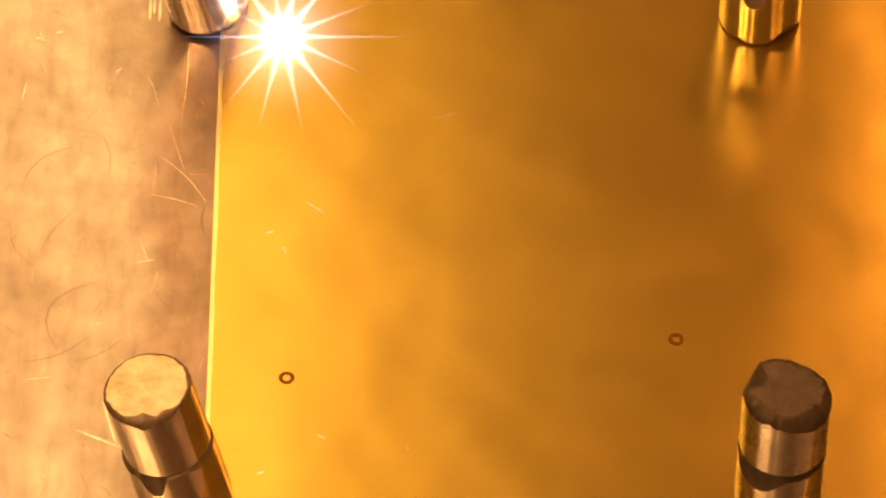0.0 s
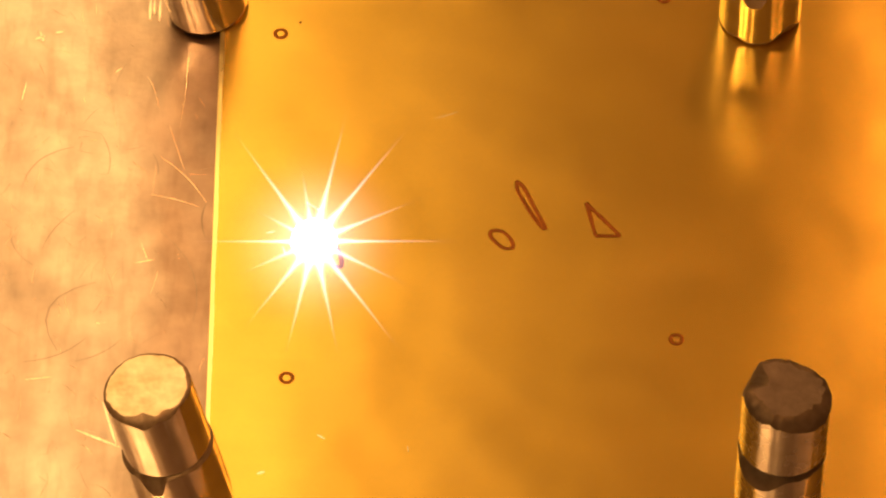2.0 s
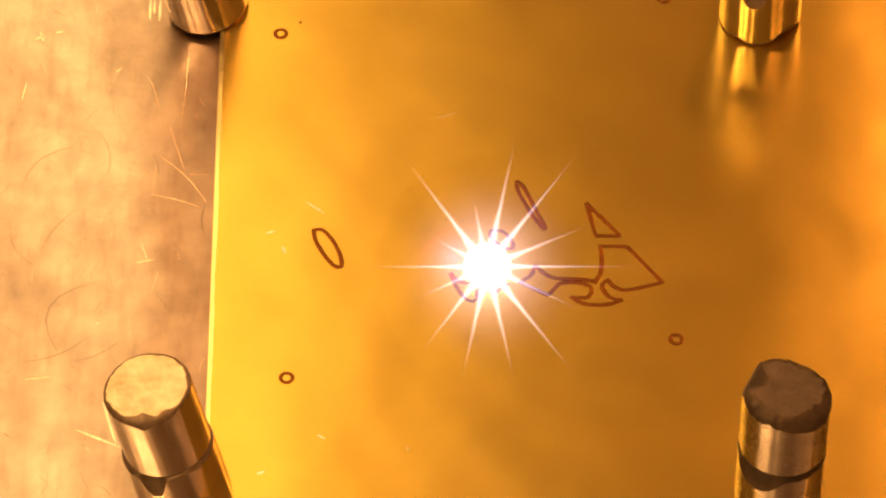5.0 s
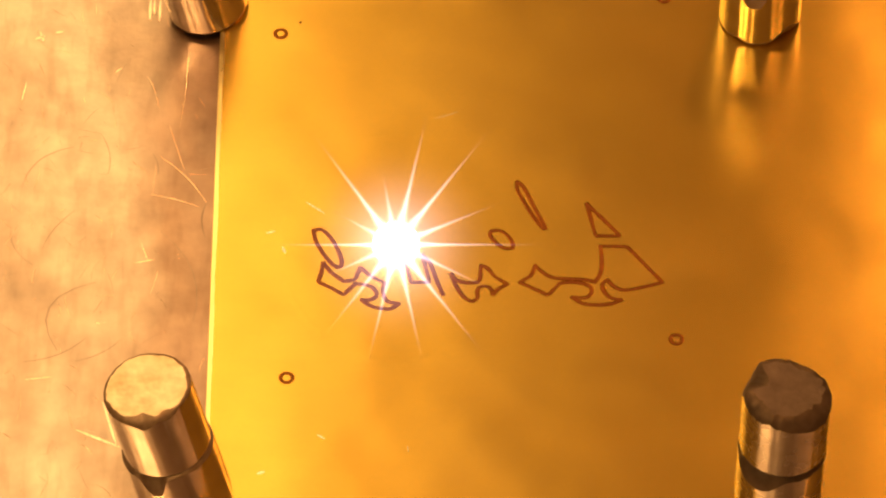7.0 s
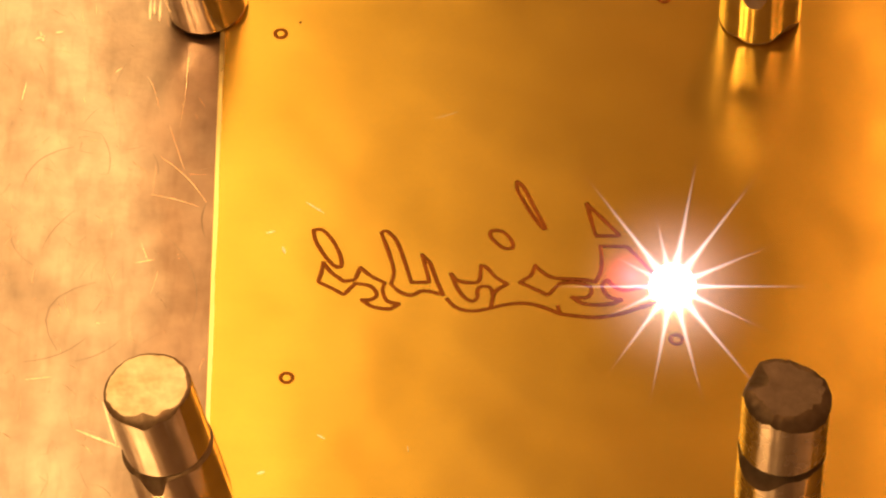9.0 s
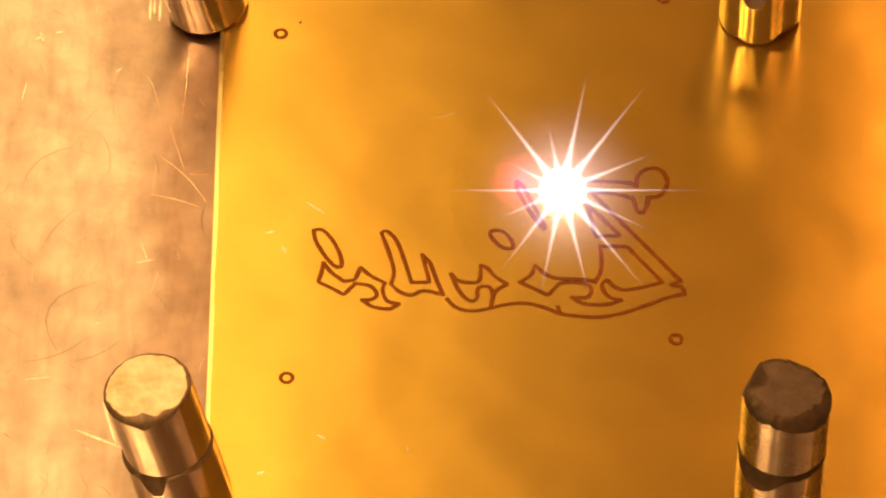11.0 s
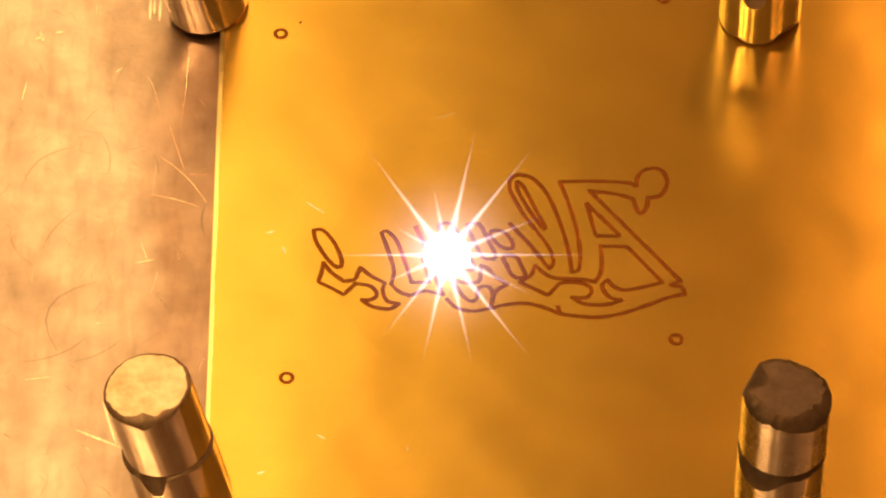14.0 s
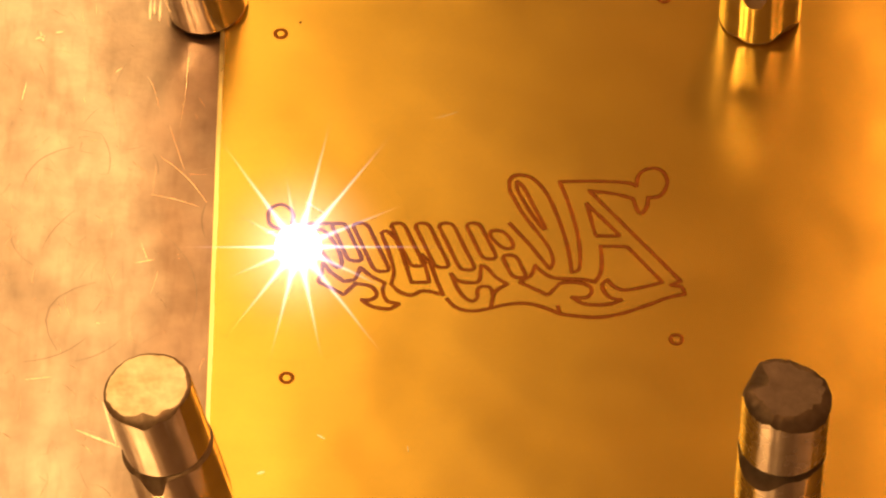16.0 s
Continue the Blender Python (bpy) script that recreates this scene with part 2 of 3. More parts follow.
# small inner openings
line(0.25, 0.72, (17.14, 7.05), (21.07, 2.01), (18.12, 2.01), (17.14, 7.05))
curve(0.76, 1.28, (8.87, 10.52), (9.61, 9.71), (10.86, 6.60), (12.22, 2.98), (11.17, 4.30), (9.85, 6.96), (8.93, 9.18), (8.87, 10.52))
curve(1.3, 1.55, (5.78, 2.81), (6.85, 2.81), (7.92, 1.75), (8.30, 0.26), (7.30, 0.09), (6.23, 1.05), (5.57, 2.19), (5.78, 2.81))
curve(1.57, 2.05, (-15.38, 2.89), (-14.37, 2.98), (-13.14, 1.40), (-12.17, -0.96), (-12.02, -2.61), (-12.82, -2.61), (-14.05, -0.96), (-15.08, 1.23), (-15.38, 2.89))
# the scroll under the first opening
line(2.08, 2.22, (9.06, -5.13), (12.36, -7.11), (13.71, -5.30))
curve(2.22, 2.52, (13.71, -5.30), (15.38, -5.13), (17.04, -5.56), (17.49, -6.42), (16.87, -7.46), (15.15, -7.37))
curve(2.52, 2.8, (15.15, -7.37), (16.32, -8.32), (17.98, -8.57), (19.77, -8.40), (20.98, -7.80))
curve(2.8, 3, (20.98, -7.80), (19.66, -7.46), (18.88, -6.42), (18.77, -5.30), (19.45, -4.78))
curve(3, 3.25, (19.45, -4.87), (20.10, -5.73), (21.35, -6.34), (23.69, -5.82), (25.84, -5.13))
line(3.25, 3.6, (25.84, -5.13), (21.84, 0.35), (18.62, 0.44))
curve(3.6, 3.8, (18.62, 0.44), (18.78, -1.66), (18.54, -3.83), (17.85, -5.13))
curve(3.8, 4.1, (17.85, -5.04), (16.39, -4.70), (14.39, -4.61), (12.80, -4.35), (11.74, -3.57), (10.88, -2.53))
curve(4.1, 4.25, (10.88, -2.53), (10.40, -4.00), (9.06, -5.13))
# the second scroll
line(4.32, 4.5, (7.59, -5.39), (6.38, -6.25), (5.85, -7.03))
curve(4.5, 4.78, (5.85, -7.03), (5.59, -5.99), (4.53, -5.73), (3.99, -6.51), (4.05, -7.46), (3.39, -8.06), (2.39, -7.28), (1.60, -5.82), (0.93, -3.83))
curve(4.78, 4.98, (0.93, -3.83), (1.73, -4.87), (3.20, -5.21), (4.26, -4.87), (4.47, -2.61))
curve(4.98, 5.2, (4.47, -2.61), (5.21, -2.88), (6.13, -4.26), (7.59, -5.39))
# the third scroll
line(5.3, 5.42, (-14.16, -2.09), (-13.27, -3.57), (-11.72, -4.96), (-10.39, -4.78), (-9.75, -2.88))
curve(5.42, 5.58, (-9.75, -2.88), (-8.47, -4.18), (-6.86, -5.21))
curve(5.58, 5.72, (-6.86, -5.21), (-7.11, -6.42), (-6.57, -7.97), (-5.18, -8.40))
curve(5.72, 5.9, (-5.18, -8.40), (-6.30, -9.17), (-8.29, -8.83), (-9.56, -7.80))
curve(5.9, 6.1, (-9.56, -7.80), (-8.50, -7.80), (-7.77, -7.03), (-8.52, -5.73), (-10.32, -5.30))
line(6.1, 6.35, (-10.32, -5.30), (-11.70, -7.03), (-12.90, -6.16), (-14.72, -5.04), (-14.34, -3.66), (-14.16, -2.09))
# the double opening
line(6.38, 6.6, (0.00, -7.03), (-0.80, -4.70), (-1.47, -2.27), (-2.48, -0.87))
line(6.6, 6.85, (-2.48, -0.87), (-1.93, -3.40), (-1.60, -5.13), (-3.73, -5.13))
curve(6.85, 7.1, (-3.73, -5.13), (-4.54, -1.92), (-5.50, 1.23), (-6.72, 2.81), (-7.32, 2.45))
curve(7.1, 7.42, (-7.32, 2.45), (-6.42, -0.52), (-5.80, -3.40), (-6.12, -5.39))
curve(7.42, 7.66, (-6.12, -5.39), (-5.19, -6.51), (-3.79, -7.11), (-2.26, -6.42), (0.00, -7.03))
# the long lower outline
curve(7.68, 7.9, (0.40, -7.63), (1.59, -9.00), (3.45, -9.52), (5.57, -9.09))
line(7.9, 7.94, (5.57, -9.09), (5.91, -7.20))
curve(7.94, 8.3, (5.57, -9.09), (7.23, -8.57), (9.49, -8.32), (11.54, -8.83), (13.71, -9.94))
line(8.3, 8.34, (13.71, -9.94), (13.46, -8.75))
curve(8.34, 8.9, (13.71, -9.94), (15.83, -10.29), (18.21, -10.46), (21.00, -9.86), (24.28, -8.49), (26.44, -7.46), (28.44, -6.94))
# slanted bar, knob and loop along the upper outline
line(8.9, 9.1, (28.44, -6.94), (28.21, -5.82), (26.76, -5.56), (28.04, -4.96))
line(9.1, 9.75, (28.04, -4.96), (17.51, 9.09))
curve(9.75, 10, (17.51, 9.09), (20.68, 8.56), (22.69, 7.84))
curve(10, 10.2, (22.69, 7.84), (23.18, 5.98), (23.71, 5.54), (24.34, 6.69), (24.51, 8.02))
curve(10.2, 10.6, (24.51, 8.02), (25.94, 8.29), (26.87, 10.25), (26.38, 12.13), (24.91, 12.67), (23.52, 11.68), (23.14, 9.80))
curve(10.6, 10.95, (23.14, 9.80), (22.07, 10.34), (18.01, 10.61), (13.95, 10.52))
curve(10.95, 11.3, (13.95, 10.52), (14.98, 7.13), (15.79, 3.42), (16.20, 0.09), (16.08, -3.05), (15.21, -3.57))
curve(11.3, 11.97, (15.21, -3.57), (14.80, 0.09), (13.92, 4.04), (12.56, 8.29), (10.91, 10.88), (9.22, 11.59), (8.06, 10.97), (7.98, 9.09))
curve(11.97, 12.42, (7.98, 9.09), (9.50, 5.54), (11.15, 2.72), (12.59, 0.09), (13.03, -2.01), (12.55, -3.05))
# the row of plain slanted bars
line(12.42, 12.75, (12.55, -3.05), (10.32, 0.61), (7.93, 3.95))


def slanted_bar(t0, t1, x, top, bottom, width):
    """The outline of one plain bar with rounded ends, at x where y is 0."""
    lean, w, r = -0.38, width / 2, width * 0.3
    at = lambda y, side: (x + lean * y + side * w, y)
    curve(t0, t1, at(top - r, -1), at((top + bottom) / 2, -1), at(bottom + r, -1), at(bottom, -0.55), at(bottom, 0.55), at(bottom + r, 1),
          at((top + bottom) / 2, 1), at(top - r, 1), at(top, 0.55), at(top, -0.55), at(top - r, -1))


slanted_bar(12.78, 13.10, 5.0, 3.95, -1.5, 1.7)
slanted_bar(13.10, 13.42, 7.4, -1.0, -4.4, 1.7)
slanted_bar(13.42, 13.76, 1.75, 3.95, -3.2, 1.8)
slanted_bar(13.76, 14.10, -1.1, 3.95, -2.8, 1.7)
slanted_bar(14.10, 14.55, -4.0, 3.95, -2.6, 1.6)
slanted_bar(14.58, 15.02, -8.45, 3.95, -3.4, 1.8)
slanted_bar(15.02, 15.27, -11.0, 3.95, -1.8, 1.7)
line(15.28, 15.48, (-12.24, 3.95), (-15.60, 3.95), (-17.95, 3.77))
# the hanging ring at the end
curve(15.48, 15.9, (-17.95, 3.77), (-17.92, 5.72), (-19.29, 6.96), (-20.69, 6.07), (-20.71, 4.13), (-19.75, 3.25), (-18.48, 3.25))
line(15.9, 16.06, (-18.48, 3.25), (-16.45, -0.96))


def ring(radius, width, top, bottom, segments=28):
    bm = bmesh.new()
    loops = []
    for k in range(segments):
        a = 2 * math.pi * k / segments
        c, s = math.cos(a), math.sin(a)
        wob = 1 + 0.02 * math.sin(3 * a + radius * 9000)
        loops.append([bm.verts.new(((radius * wob + dx) * c, (radius * wob + dx) * s, z))
                      for dx, z in ((-width / 2, bottom), (-width / 2, top * 0.4), (-width / 5, top), (width / 5, top), (width / 2, top * 0.4), (width / 2, bottom))])
    for k in range(segments):
        r, s = loops[k], loops[(k + 1) % segments]
        for j in range(6):
            bm.faces.new((r[j], r[(j + 1) % 6], s[(j + 1) % 6], s[j])).material_index = 1 if j in (1, 3) else 0
    bmesh.ops.recalc_face_normals(bm, faces=bm.faces[:])
    return bm


RINGS = []
for x, y, t in ((-19.93, 34.53, 0.05), (-18.16, -19.51, None), (27.24, -13.78, None), (27.32, 40.49, 0.15)):
    r = part("hole_ring", ring(0.70 * MM, 0.48 * MM, 0.02 * MM, -0.12 * MM), (BURNT, TINT), plate)
    r.location = (x * MM, y * MM, 0)
    if t:
        RINGS.append((r, x * MM, y * MM, t))


pit = part("pit", ring(0.10 * MM, 0.18 * MM, 0.015 * MM, -0.1 * MM, 12), (BURNT, TINT), plate)
pit.location = (-17.53 * MM, 36.42 * MM, 0)


def scratch_or_glint(parent, z, x, y, angle, length, width=0.1, bend=0.0, material=None):
    a = radians(angle)
    pts = []
    for k in range(7):
        u = k / 6
        pts.append(((x + math.cos(a) * length * u - math.sin(a) * bend * 4 * u * (1 - u)) * MM,
                    (y + math.sin(a) * length * u + math.cos(a) * bend * 4 * u * (1 - u)) * MM))
    bm, o = strip(pts, width * MM, 0.008 * MM, -0.02 * MM, True)
    s = part("scratch_or_glint", bm, material or SCRATCH_GLINT, parent)
    s.location = (o.x, o.y, z)
    return s


# bright scratches and dull curved scores on the bed, two reflections drawn among them
for row in ((-39.4, -22.2, -74, 6.6, 0.34, 0),
            (-42.2, -26.3, -26, 5.5, 0.34, 0),
            (-34.0, 15.5, -52, 9.3, 0.10, 0.5),
            (-35.0, 9.5, -18, 6.0, 0.09, 0.2),
            (-33.2, 20.6, -74, 7.4, 0.1, 0),
            (-36.1, 28.6, -73, 5.3, 0.1, 0.2),
            # long strip standing in for the magnet's reflection on the bed
            (-31.2, 33.7, -93, 13.4, 0.10, 0.2),
            (-50.2, 34.7, 25, 1.3, 0.35, 0),
            (-49.6, 35.8, -70, 1.4, 0.3, 0),
            (-47.6, 35.8, 13, 0.8, 0.3, 0),
            (-51.3, 24.6, 82, 2.8, 0.2, 0),
            (-40.0, 29.3, 43, 0.8, 0.22, 0),
            (-48.6, -18.8, 7, 3.0, 0.16, 0),
            (-36.4, -1.1, 12, 2.2, 0.16, 0),
            (-35.9, 2.0, -72, 2.9, 0.12, 0),
            (-41.2, -28.6, -50, 1.1, 0.1, 0),
            # short strips standing in for a highlight left of the magnet
            (-36.2, 41.3, -90, 3.2, 0.42, 0), (-35.0, 41.3, -90, 3.5, 0.36, 0), (-35.7, 41.3, -90, 2.3, 0.3, 0)):
    scratch_or_glint(bed, -SHEET, *row)
for row in ((-41.0, -4.1, -112, 11.1, 0.16, -3.5),
            (-28.3, 8.2, -90, 5.3, 0.2, -0.5),
            (-33.6, 3.7, -73, 14.5, 0.12, 2.0),
            (-50.5, 10.8, 47, 8.6, 0.12, 1.5),
            (-47.6, 1.1, 59, 6.7, 0.1, 0.5),
            (-41.9, -12.7, -154, 7.9, 0.12, 0.8),
            (-35.1, 16.2, -77, 3.7, 0.14, 0.3),
            (-41.3, 19.0, -81, 6.4, 0.1, 0.6),
            (-51.5, 4.6, -64, 6.8, 0.1, -1),
            (-37.6, -12.7, -148, 6.4, 0.1, 0.6)):
    scratch_or_glint(bed, -SHEET, *row, DARK_SCRATCH)
for row in ((-16.3, 7.3, -39, 2.8, 0.3, 0),
            (-20.9, 2.5, 15, 0.9, 0.4, 0),
            (-19.0, 0.3, -72, 1.0, 0.4, 0),
            (-1.0, 20.6, 21, 3.1, 0.12, 0),
            (-21.2, -33.5, 20, 0.8, 0.45, 0),
            (-14.4, -27.9, -35, 0.9, 0.32, 0),
            (-4.1, -29.5, -81, 0.8, 0.1, 0)):
    scratch_or_glint(plate, 0.0, *row)

# fine random scuffs all over the bed beside the sheet
bm = bmesh.new()
rng = random.Random(5)
for i in range(300):
    x, y, a, length = rng.uniform(-60, -28), rng.uniform(-45, 48), rng.gauss(1.9, 0.7), rng.uniform(0.3, 1.0) ** 2 * 5.0
    w = rng.uniform(0.012, 0.03)
    dx, dy = math.cos(a), math.sin(a)
    bend = rng.uniform(-0.4, 0.4)
    top = []
    for u, k in ((0, 0.1), (0.3, 1), (0.7, 0.8), (1, 0.1)):
        cx, cy = x + dx * length * u - dy * bend * u * (1 - u) * 4, y + dy * length * u + dx * bend * u * (1 - u) * 4
        top.append([bm.verts.new(((cx - dy * w * k * q) * MM, (cy + dx * w * k * q) * MM, -SHEET + (0.006 if q == 0 else 0.0) * MM)) for q in (-1, 0, 1)])
    m = rng.choice((0, 0, 1))
    for p, q in zip(top, top[1:]):
        for k in range(2):
            bm.faces.new((p[k], p[k + 1], q[k + 1], q[k])).material_index = m
bmesh.ops.recalc_face_normals(bm, faces=bm.faces[:])
scuffs = tagged(part("scuffs", bm, (SCRATCH_GLINT, DARK_SCRATCH), bed), kind="stuff")

# ---- magnets ----
def magnet_mesh(chips, seed, feet=(), slant=0.0, wide=5.0):
    """A nickel-plated cylinder, 10 x 10 mm, with rounded and chipped rims."""
    rng = random.Random(seed)
    bm = bmesh.new()
    n, height = 120, 10.3
    phase = [rng.uniform(0, 6.28) for _ in range(3)]
    rows = []
    for k in range(n):
        a = 2 * math.pi * k / n
        wob = 0.10 * math.sin(2 * a + phase[0]) + 0.06 * math.sin(5 * a + phase[1]) + 0.04 * math.sin(11 * a + phase[2]) + 0.14 * noise.noise((math.cos(a) * 6, math.sin(a) * 6, seed + 3)) + 0.08 * noise.noise((math.cos(a) * 17, math.sin(a) * 17, seed + 5))
        radius = wide + 0.035 * noise.noise((math.cos(a) * 4, math.sin(a) * 4, seed + 9)) + 0.012 * noise.noise((math.cos(a) * 11, math.sin(a) * 11, seed))
        if slant:
            wob += 0.35 * noise.noise((math.cos(a) * 5, math.sin(a) * 5, seed)) + 0.15 * noise.noise((math.cos(a) * 14, math.sin(a) * 14, seed))
        lip = max(0.2, (0.64 if slant else 0.42) + wob)
        for at, spread, depth in chips:
            d = math.atan2(math.sin(a - radians(at)), math.cos(a - radians(at)))
            lip += depth * math.exp(-(d / radians(spread)) ** (4 if depth > 2 else 2))
        low = 0.35 + 0.5 * abs(wob)
        for at, spread, depth in feet:
            d = math.atan2(math.sin(a - radians(at)), math.cos(a - radians(at)))
            low += depth * math.exp(-(d / radians(spread)) ** 2)
        prof = [(radius - low, 0.0), (radius - 0.3 * low, 0.25 * low), (radius, low), (radius, height * 0.5), (radius, height - lip),
                (radius - 0.28 * lip, height - 0.3 * lip), (radius - lip, height)]
        rows.append([bm.verts.new((r * math.cos(a) * MM, r * math.sin(a) * MM, (z - (slant * (r * math.cos(a) + 5) if j > 3 else 0)) * MM))
                     for j, (r, z) in enumerate(prof)])
    for k in range(n):
        r, s = rows[k], rows[(k + 1) % n]
        for j in range(6):
            f = bm.faces.new((r[j], s[j], s[j + 1], r[j + 1]))
            f.material_index = 1 if j in (0, 1, 4, 5) else 0
            f.smooth = True
    top = bm.faces.new([r[-1] for r in rows])
    top.material_index = 2
    bm.faces.new([r[0] for r in reversed(rows)])
    bm.verts.ensure_lookup_table()
    for e in bm.edges:
        if len(e.link_faces) == 2 and len({f.material_index for f in e.link_faces}) > 1:
            e.smooth = False
    return bm


def magnet_stack(x, y, lean, z, tops, shift, label, seed, feet=(), slant=0.0, face=None, side=None, rim=None, wide=5.0):
    st = tagged(new("magnet_stack"), label, "magnet", "magnets clamping the brass plate")
    st.matrix_world = pose(x * MM, y * MM, z * MM, 0, lean, 0)
    for i, chips in enumerate(tops):
        m = part("magnet", magnet_mesh(chips, seed + i, feet if i == 0 else (), slant if i else 0.0, 5.0 if i else wide), (side[i] if side else NICKEL, rim or RIM, face or NICKEL_TOP), st)
        m.location = (shift[i][0] * MM, shift[i][1] * MM, i * 10.32 * MM)
    return st


def leaning(x, y, tops, shift, label, seed, wide=5.0):
    """Half on the sheet, half on the bed: it tips over the sheet's edge."""
    reach = 5.0 - (x - EDGE_X / MM)
    lean = -math.degrees(math.atan2(1.2, reach))
    return magnet_stack(x, y, lean, (x - EDGE_X / MM) * math.tan(radians(-lean)), tops, shift, label, seed, wide=wide)


leaning(-28.9, 39.5, ([(200, 25, 0.2)], [(270, 18, 0.6)]), ((0, 0), (0.1, 0)), "leaning stack of nickel-plated cylinder magnets on the sheet's edge", 11)
leaning(-28.7, -36.8, ([(252, 15, 2.6)], [(265, 16, 0.9), (300, 10, 0.4)]), ((-0.45, 0.2), (-0.3, 0.1)),
        "leaning stack of shiny cylinder magnets with a bright mottled top", 21, 5.3)
# upper magnet's darker plating is there to dim its reflection in the sheet
magnet_stack(39.0, 37.4, 0, 0.03, ([(320, 20, 0.5), (256, 19, 3.3)], [(250, 20, 0.8)]), ((0, 0), (0, 0)), "upright stack of shiny cylinder magnets on the brass sheet", 31,
             ((310, 24, 1.9), (235, 10, 0.5)), side=(NICKEL, DULL))
magnet_stack(38.1, -37.1, 0, 0.03, ([(228, 34, 2.6), (280, 60, 0.5)], [(215, 26, 0.9), (62, 34, 0.9), (320, 40, 1.0), (160, 24, 2.1), (270, 20, 0.5)]), ((0, 0), (0.1, 0)),
             "upright stack of cylinder magnets with a dark chipped top", 41, (), 0.15, BROKEN, (DULL, DULL), WORN)

# ---- the spark ----
spark = tagged(new("laser_spark"), "white-hot laser spark with a lens starburst built as rays", "spark")
bm = bmesh.new()
bmesh.ops.create_icosphere(bm, subdivisions=3, radius=2.8 * MM)
smooth(bm, 180)
part("core", bm, CORE, spark, "white-hot core")
# bloom and light round the core, built as a glowing dome
bm = bmesh.new()
R, FLAT = 13.5, 1 / math.sin(radians(50))
rows = []
for j in range(9):
    q = j / 8
    rows.append([bm.verts.new((R * q * math.cos(2 * math.pi * k / 48) * MM, R * q * FLAT * math.sin(2 * math.pi * k / 48) * MM,
                               (0.15 + 0.2 * (1 - q * q)) * MM)) for k in range(48)])
for j in range(1, 8):
    for k in range(48):
        bm.faces.new((rows[j][k], rows[j + 1][k], rows[j + 1][(k + 1) % 48], rows[j][(k + 1) % 48])).smooth = True
for v in rows[0]:
    bm.verts.remove(v)
bm.faces.new(rows[1])
part("glow", bm, GLOW, spark, "soft pinkish glow")

# red lens flare next to the core, built as a glowing disc
bm = bmesh.new()
bmesh.ops.create_circle(bm, cap_ends=True, segments=40, radius=5.2 * MM)
for v in bm.verts:
    v.co.y *= 1.15
flare = part("flare", bm, FLARE, spark, "faint red lens flare built as a disc")


# one arm of the lens starburst, built as a glowing strip on the sheet
def ray(angle, length, width):
    a = radians(angle)
    dx, dy = math.cos(a) * length, math.sin(a) * length * FLAT
    far = math.hypot(dx, dy)
    bm = bmesh.new()
    uv = bm.loops.layers.uv.new("UVMap")
    stations = ((0, 1.0), (0.14, 0.8), (0.26, 0.5), (0.4, 0.34), (0.7, 0.19), (1, 0.06))
    rings = [[bm.verts.new((far * u * MM, width * k * c * MM, (0.06 + 0.05 * k * q) * MM)) for c, q in ((1, 0), (0, 1), (-1, 0))] for u, k in stations]
    for (u0, _), (u1, _), p, q in zip(stations, stations[1:], rings, rings[1:]):
        for k in range(2):
            f = bm.faces.new((p[k], q[k], q[k + 1], p[k + 1]))
            for loop, u, v in zip(f.loops, (u0, u1, u1, u0), (k, k, 1 - k, 1 - k)):
                loop[uv].uv = (u, v)
    r = part("ray", bm, RAY, spark)
    r.rotation_euler = (0, 0, math.atan2(dy, dx))


for angle, length, width in ((0, 19, 1.0), (22, 14, 1.5), (51, 18.5, 1.4), (77, 17, 1.4), (101, 9.5, 1.6), (127, 17.5, 1.4), (152, 8.5, 1.6),
                             (180, 16, 1.0), (204, 10, 1.6), (232, 13.5, 1.5), (257, 14.5, 1.4), (283, 14.5, 1.4), (309, 17, 1.4), (335, 13, 1.5)):
    ray(angle, length * 1.03, width * 0.8)


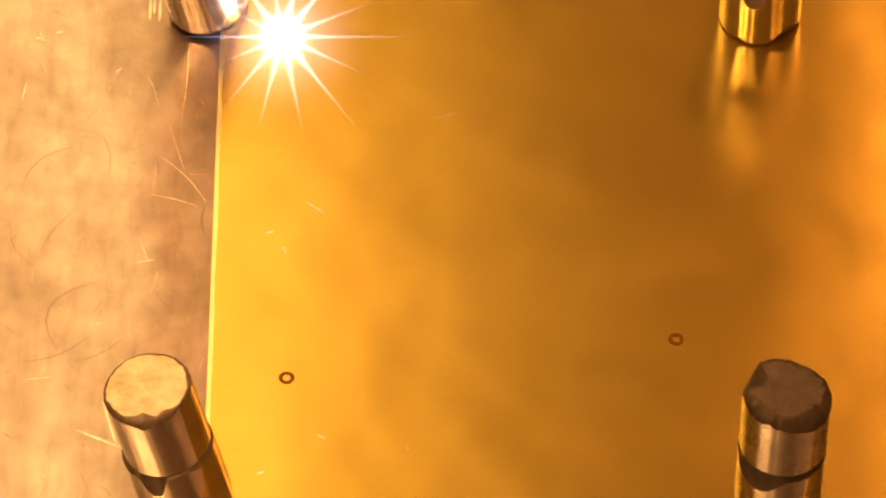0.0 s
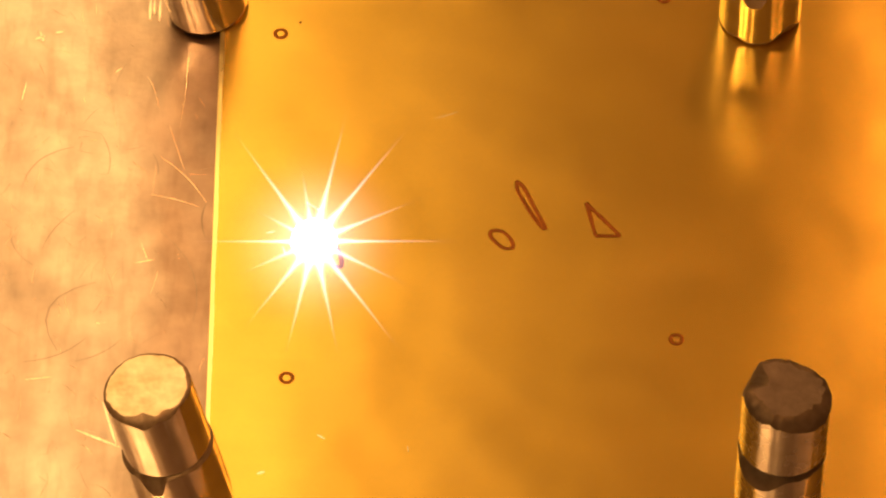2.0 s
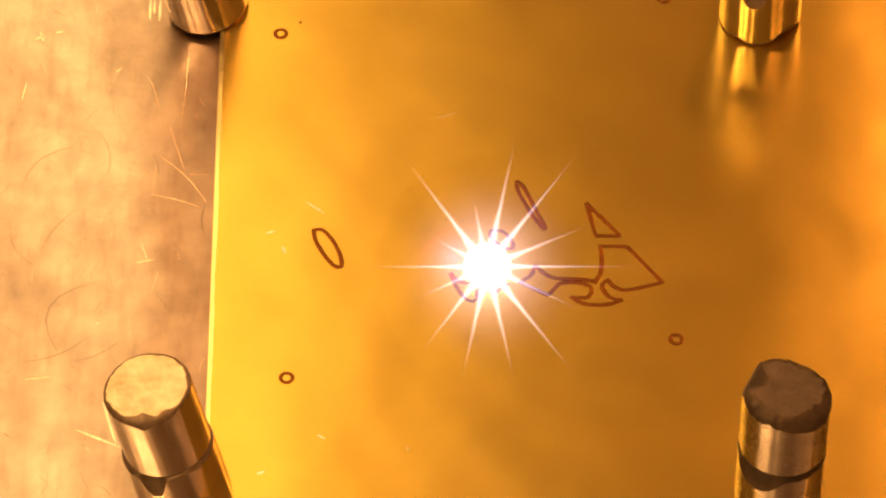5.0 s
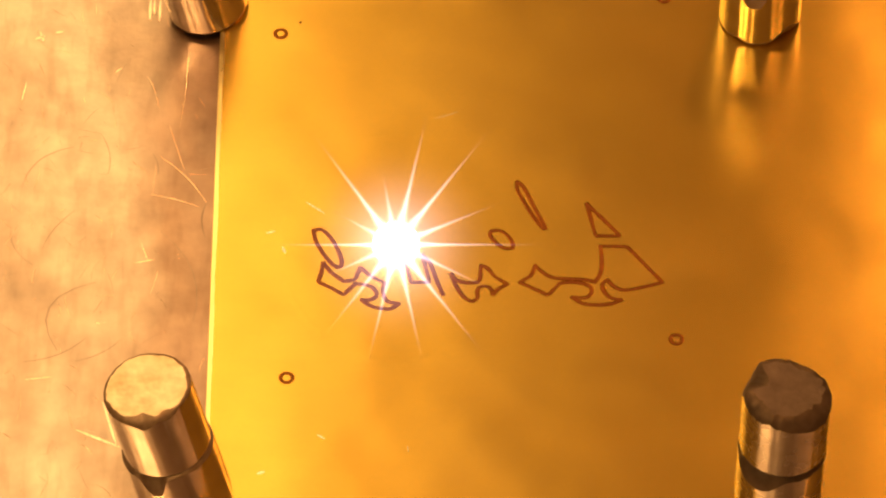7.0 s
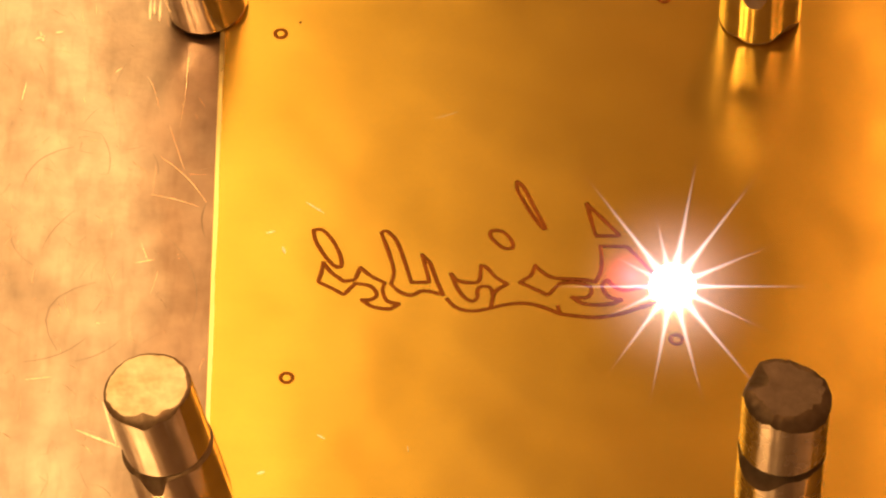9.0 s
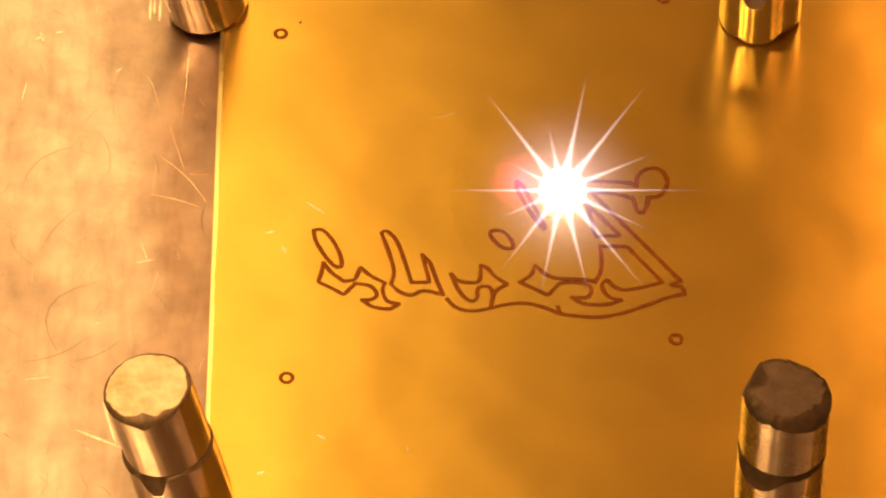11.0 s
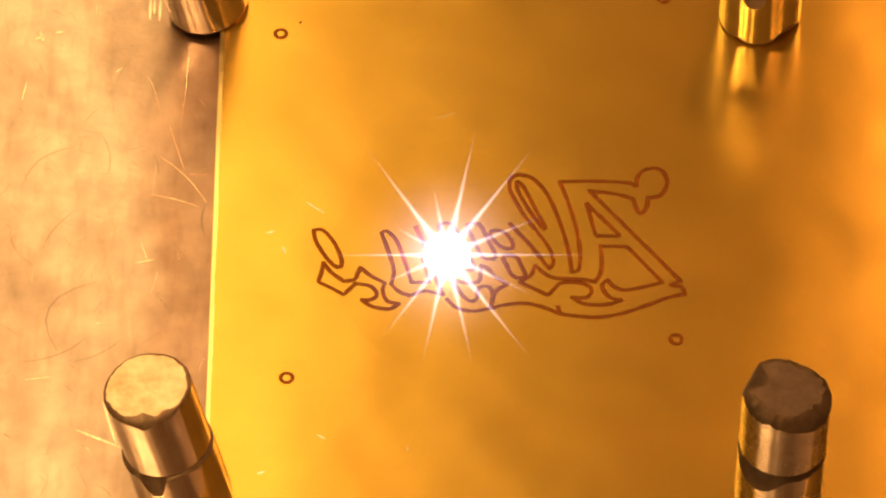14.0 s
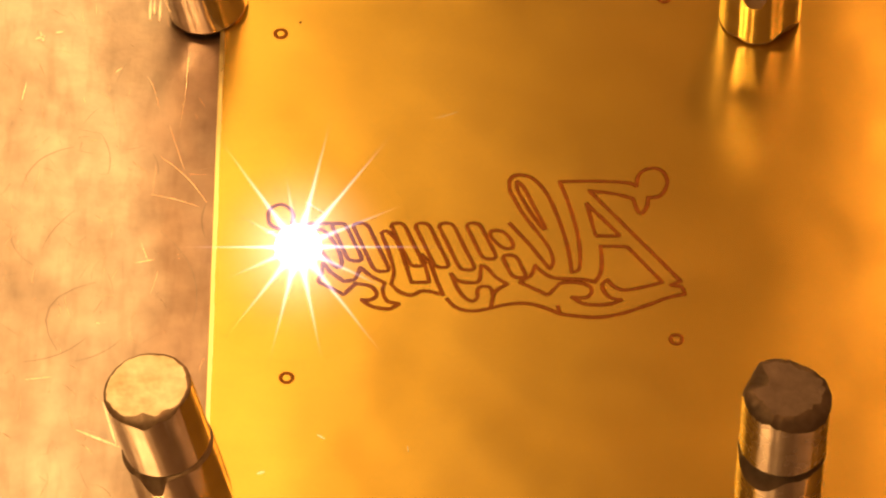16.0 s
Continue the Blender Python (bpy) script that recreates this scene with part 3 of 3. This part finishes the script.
# ---- what moves ----
def motions():
    track = (
        (0, -19.71, 33.97), (0.04, -19.71, 33.97), (0.08, 27.23, 40.02), (0.22, 27.23, 40.02), (0.26, 17.27, 6.96), (0.3, 17.99, 5.89), (0.4, 20.16, 3.25),
        (0.5, 19.80, 2.19), (0.6, 18.19, 2.10), (0.7, 17.57, 5.01), (0.74, 17.13, 6.96), (0.78, 9.21, 10.25), (0.8, 9.88, 9.54), (0.9, 10.53, 7.31),
        (1, 11.96, 3.25), (1.1, 11.43, 4.13), (1.2, 9.85, 6.78), (1.27, 8.93, 10.16), (1.3, 6.18, 2.72), (1.4, 7.51, 1.84), (1.5, 6.77, 0.70),
        (1.54, 5.77, 2.19), (1.58, -15.58, 2.72), (1.7, -13.69, 1.84), (1.8, -12.17, -1.13), (1.9, -12.82, -2.53), (2, -15.28, 1.14), (2.06, -15.38, 2.72),
        (2.1, 9.65, -5.47), (2.2, 11.70, -6.42), (2.3, 13.98, -5.39), (2.4, 16.51, -5.47), (2.5, 16.80, -7.46), (2.6, 16.06, -8.32), (2.7, 17.78, -8.66),
        (2.8, 20.78, -7.89), (2.9, 19.14, -6.85), (3, 19.70, -5.47), (3.1, 22.08, -6.25), (3.2, 24.49, -5.56), (3.3, 25.32, -4.35), (3.4, 23.39, -1.92),
        (3.5, 21.36, 0.17), (3.6, 18.89, 0.44), (3.7, 18.64, -1.92), (3.8, 17.85, -5.13), (3.9, 15.58, -5.13), (4, 12.52, -4.70), (4.1, 10.82, -2.70),
        (4.2, 9.79, -4.70), (4.25, 9.12, -5.13), (4.32, 7.59, -5.39), (4.5, 5.85, -7.03), (4.62, 4.05, -7.03), (4.78, 0.93, -3.92), (4.98, 4.47, -2.61),
        (5.2, 7.59, -5.39), (5.3, -14.16, -2.09), (5.42, -9.75, -2.88), (5.58, -6.86, -5.21), (5.72, -5.18, -8.40), (5.9, -9.56, -7.80), (6.02, -7.98, -6.51),
        (6.1, -10.32, -5.30), (6.2, -12.90, -6.16), (6.3, -14.46, -4.26), (6.35, -14.16, -2.18), (6.39, -0.13, -6.85), (6.5, -1.60, -2.53), (6.6, -2.41, -1.05),
        (6.7, -1.93, -3.57), (6.8, -3.46, -5.13), (6.9, -4.20, -3.22), (7, -5.56, 0.61), (7.1, -7.12, 2.37), (7.2, -6.83, 0.70), (7.3, -6.14, -2.88),
        (7.4, -6.13, -5.21), (7.5, -3.59, -6.94), (7.6, -1.46, -6.60), (7.66, 0.00, -7.03), (7.7, 0.86, -8.23), (7.8, 3.84, -9.52), (7.9, 5.70, -8.83),
        (8, 7.43, -8.66), (8.1, 9.62, -8.40), (8.2, 11.47, -8.83), (8.3, 13.58, -9.60), (8.4, 14.90, -10.20), (8.5, 18.01, -10.46), (8.6, 20.47, -10.03),
        (8.7, 22.41, -9.26), (8.8, 25.09, -7.97), (8.9, 27.24, -7.28), (9, 27.01, -5.82), (9.1, 28.10, -5.13), (9.2, 26.56, -3.22), (9.5, 21.77, 3.25),
        (9.75, 17.57, 8.91), (10, 22.69, 7.84), (10.1, 23.71, 5.72), (10.2, 24.51, 8.02), (10.3, 26.22, 8.64), (10.4, 26.82, 10.88), (10.5, 24.97, 12.58),
        (10.6, 23.21, 9.98), (10.75, 18.69, 10.61), (10.95, 13.95, 10.43), (11.1, 15.41, 4.83), (11.2, 16.14, 0.09), (11.3, 15.14, -3.74), (11.4, 14.92, -0.96),
        (11.5, 14.02, 1.49), (11.6, 13.39, 4.92), (11.7, 12.36, 8.38), (11.8, 10.97, 10.70), (11.9, 8.95, 11.50), (12, 7.97, 8.73), (12.1, 9.30, 5.98),
        (12.2, 11.15, 2.63), (12.3, 12.59, 0.26), (12.4, 12.96, -2.18), (12.5, 11.49, -1.74), (12.6, 10.45, 0.44), (12.7, 8.40, 3.42), (12.8, 6.39, 3.95),
        (12.9, 4.43, 2.81), (13, 5.69, -0.17), (13.1, 7.82, -1.48), (13.2, 8.33, -4.00), (13.3, 6.41, -3.14), (13.4, 4.88, -1.40), (13.5, 3.35, 1.84),
        (13.6, 1.82, 3.86), (13.7, 0.81, 1.84), (13.8, 2.01, -0.61), (13.9, 2.40, -2.96), (14, 0.47, -0.96), (14.1, -0.60, 1.23), (14.2, -2.69, 3.69),
        (14.3, -2.82, 2.28), (14.4, -2.48, -0.17), (14.5, -3.83, 3.16), (14.6, -5.38, 3.95), (14.7, -7.46, 3.95), (14.8, -9.21, 3.42), (14.9, -9.32, 0.96),
        (15, -8.55, -2.35), (15.1, -9.76, -1.13), (15.2, -11.21, 2.28), (15.3, -13.12, 4.21), (15.4, -15.54, 4.21), (15.5, -17.95, 3.77), (15.6, -18.40, 6.16),
        (15.7, -20.55, 5.89), (15.8, -20.23, 3.42), (15.9, -18.41, 3.16), (16, -17.15, 0.26),
    )
    walk(spark, [(t, pose(x * MM, y * MM, 0)) for t, x, y in track])
    # the red flare sits beside the core mid-sheet and inside it near the edge
    drift = [(t, min(1.0, max(0.0, (x + 8) / 16))) for t, x, y in track]
    walk(flare, [(t, pose(-4.8 * u * MM, 1.2 * u * MM, 0.5 * MM)) for t, u in drift])
    for mark, o, t in CUTS:
        low, high = pose(o.x, o.y, -0.4 * MM), pose(o.x, o.y, 0)
        walk(mark, [(0, low), (t, low), (t + 0.067, high), (SECONDS, high)])
    for r, x, y, t in RINGS:
        low, high = pose(x, y, -0.4 * MM), pose(x, y, 0)
        walk(r, [(0, low), (t, low), (t + 0.067, high), (SECONDS, high)])


motions()
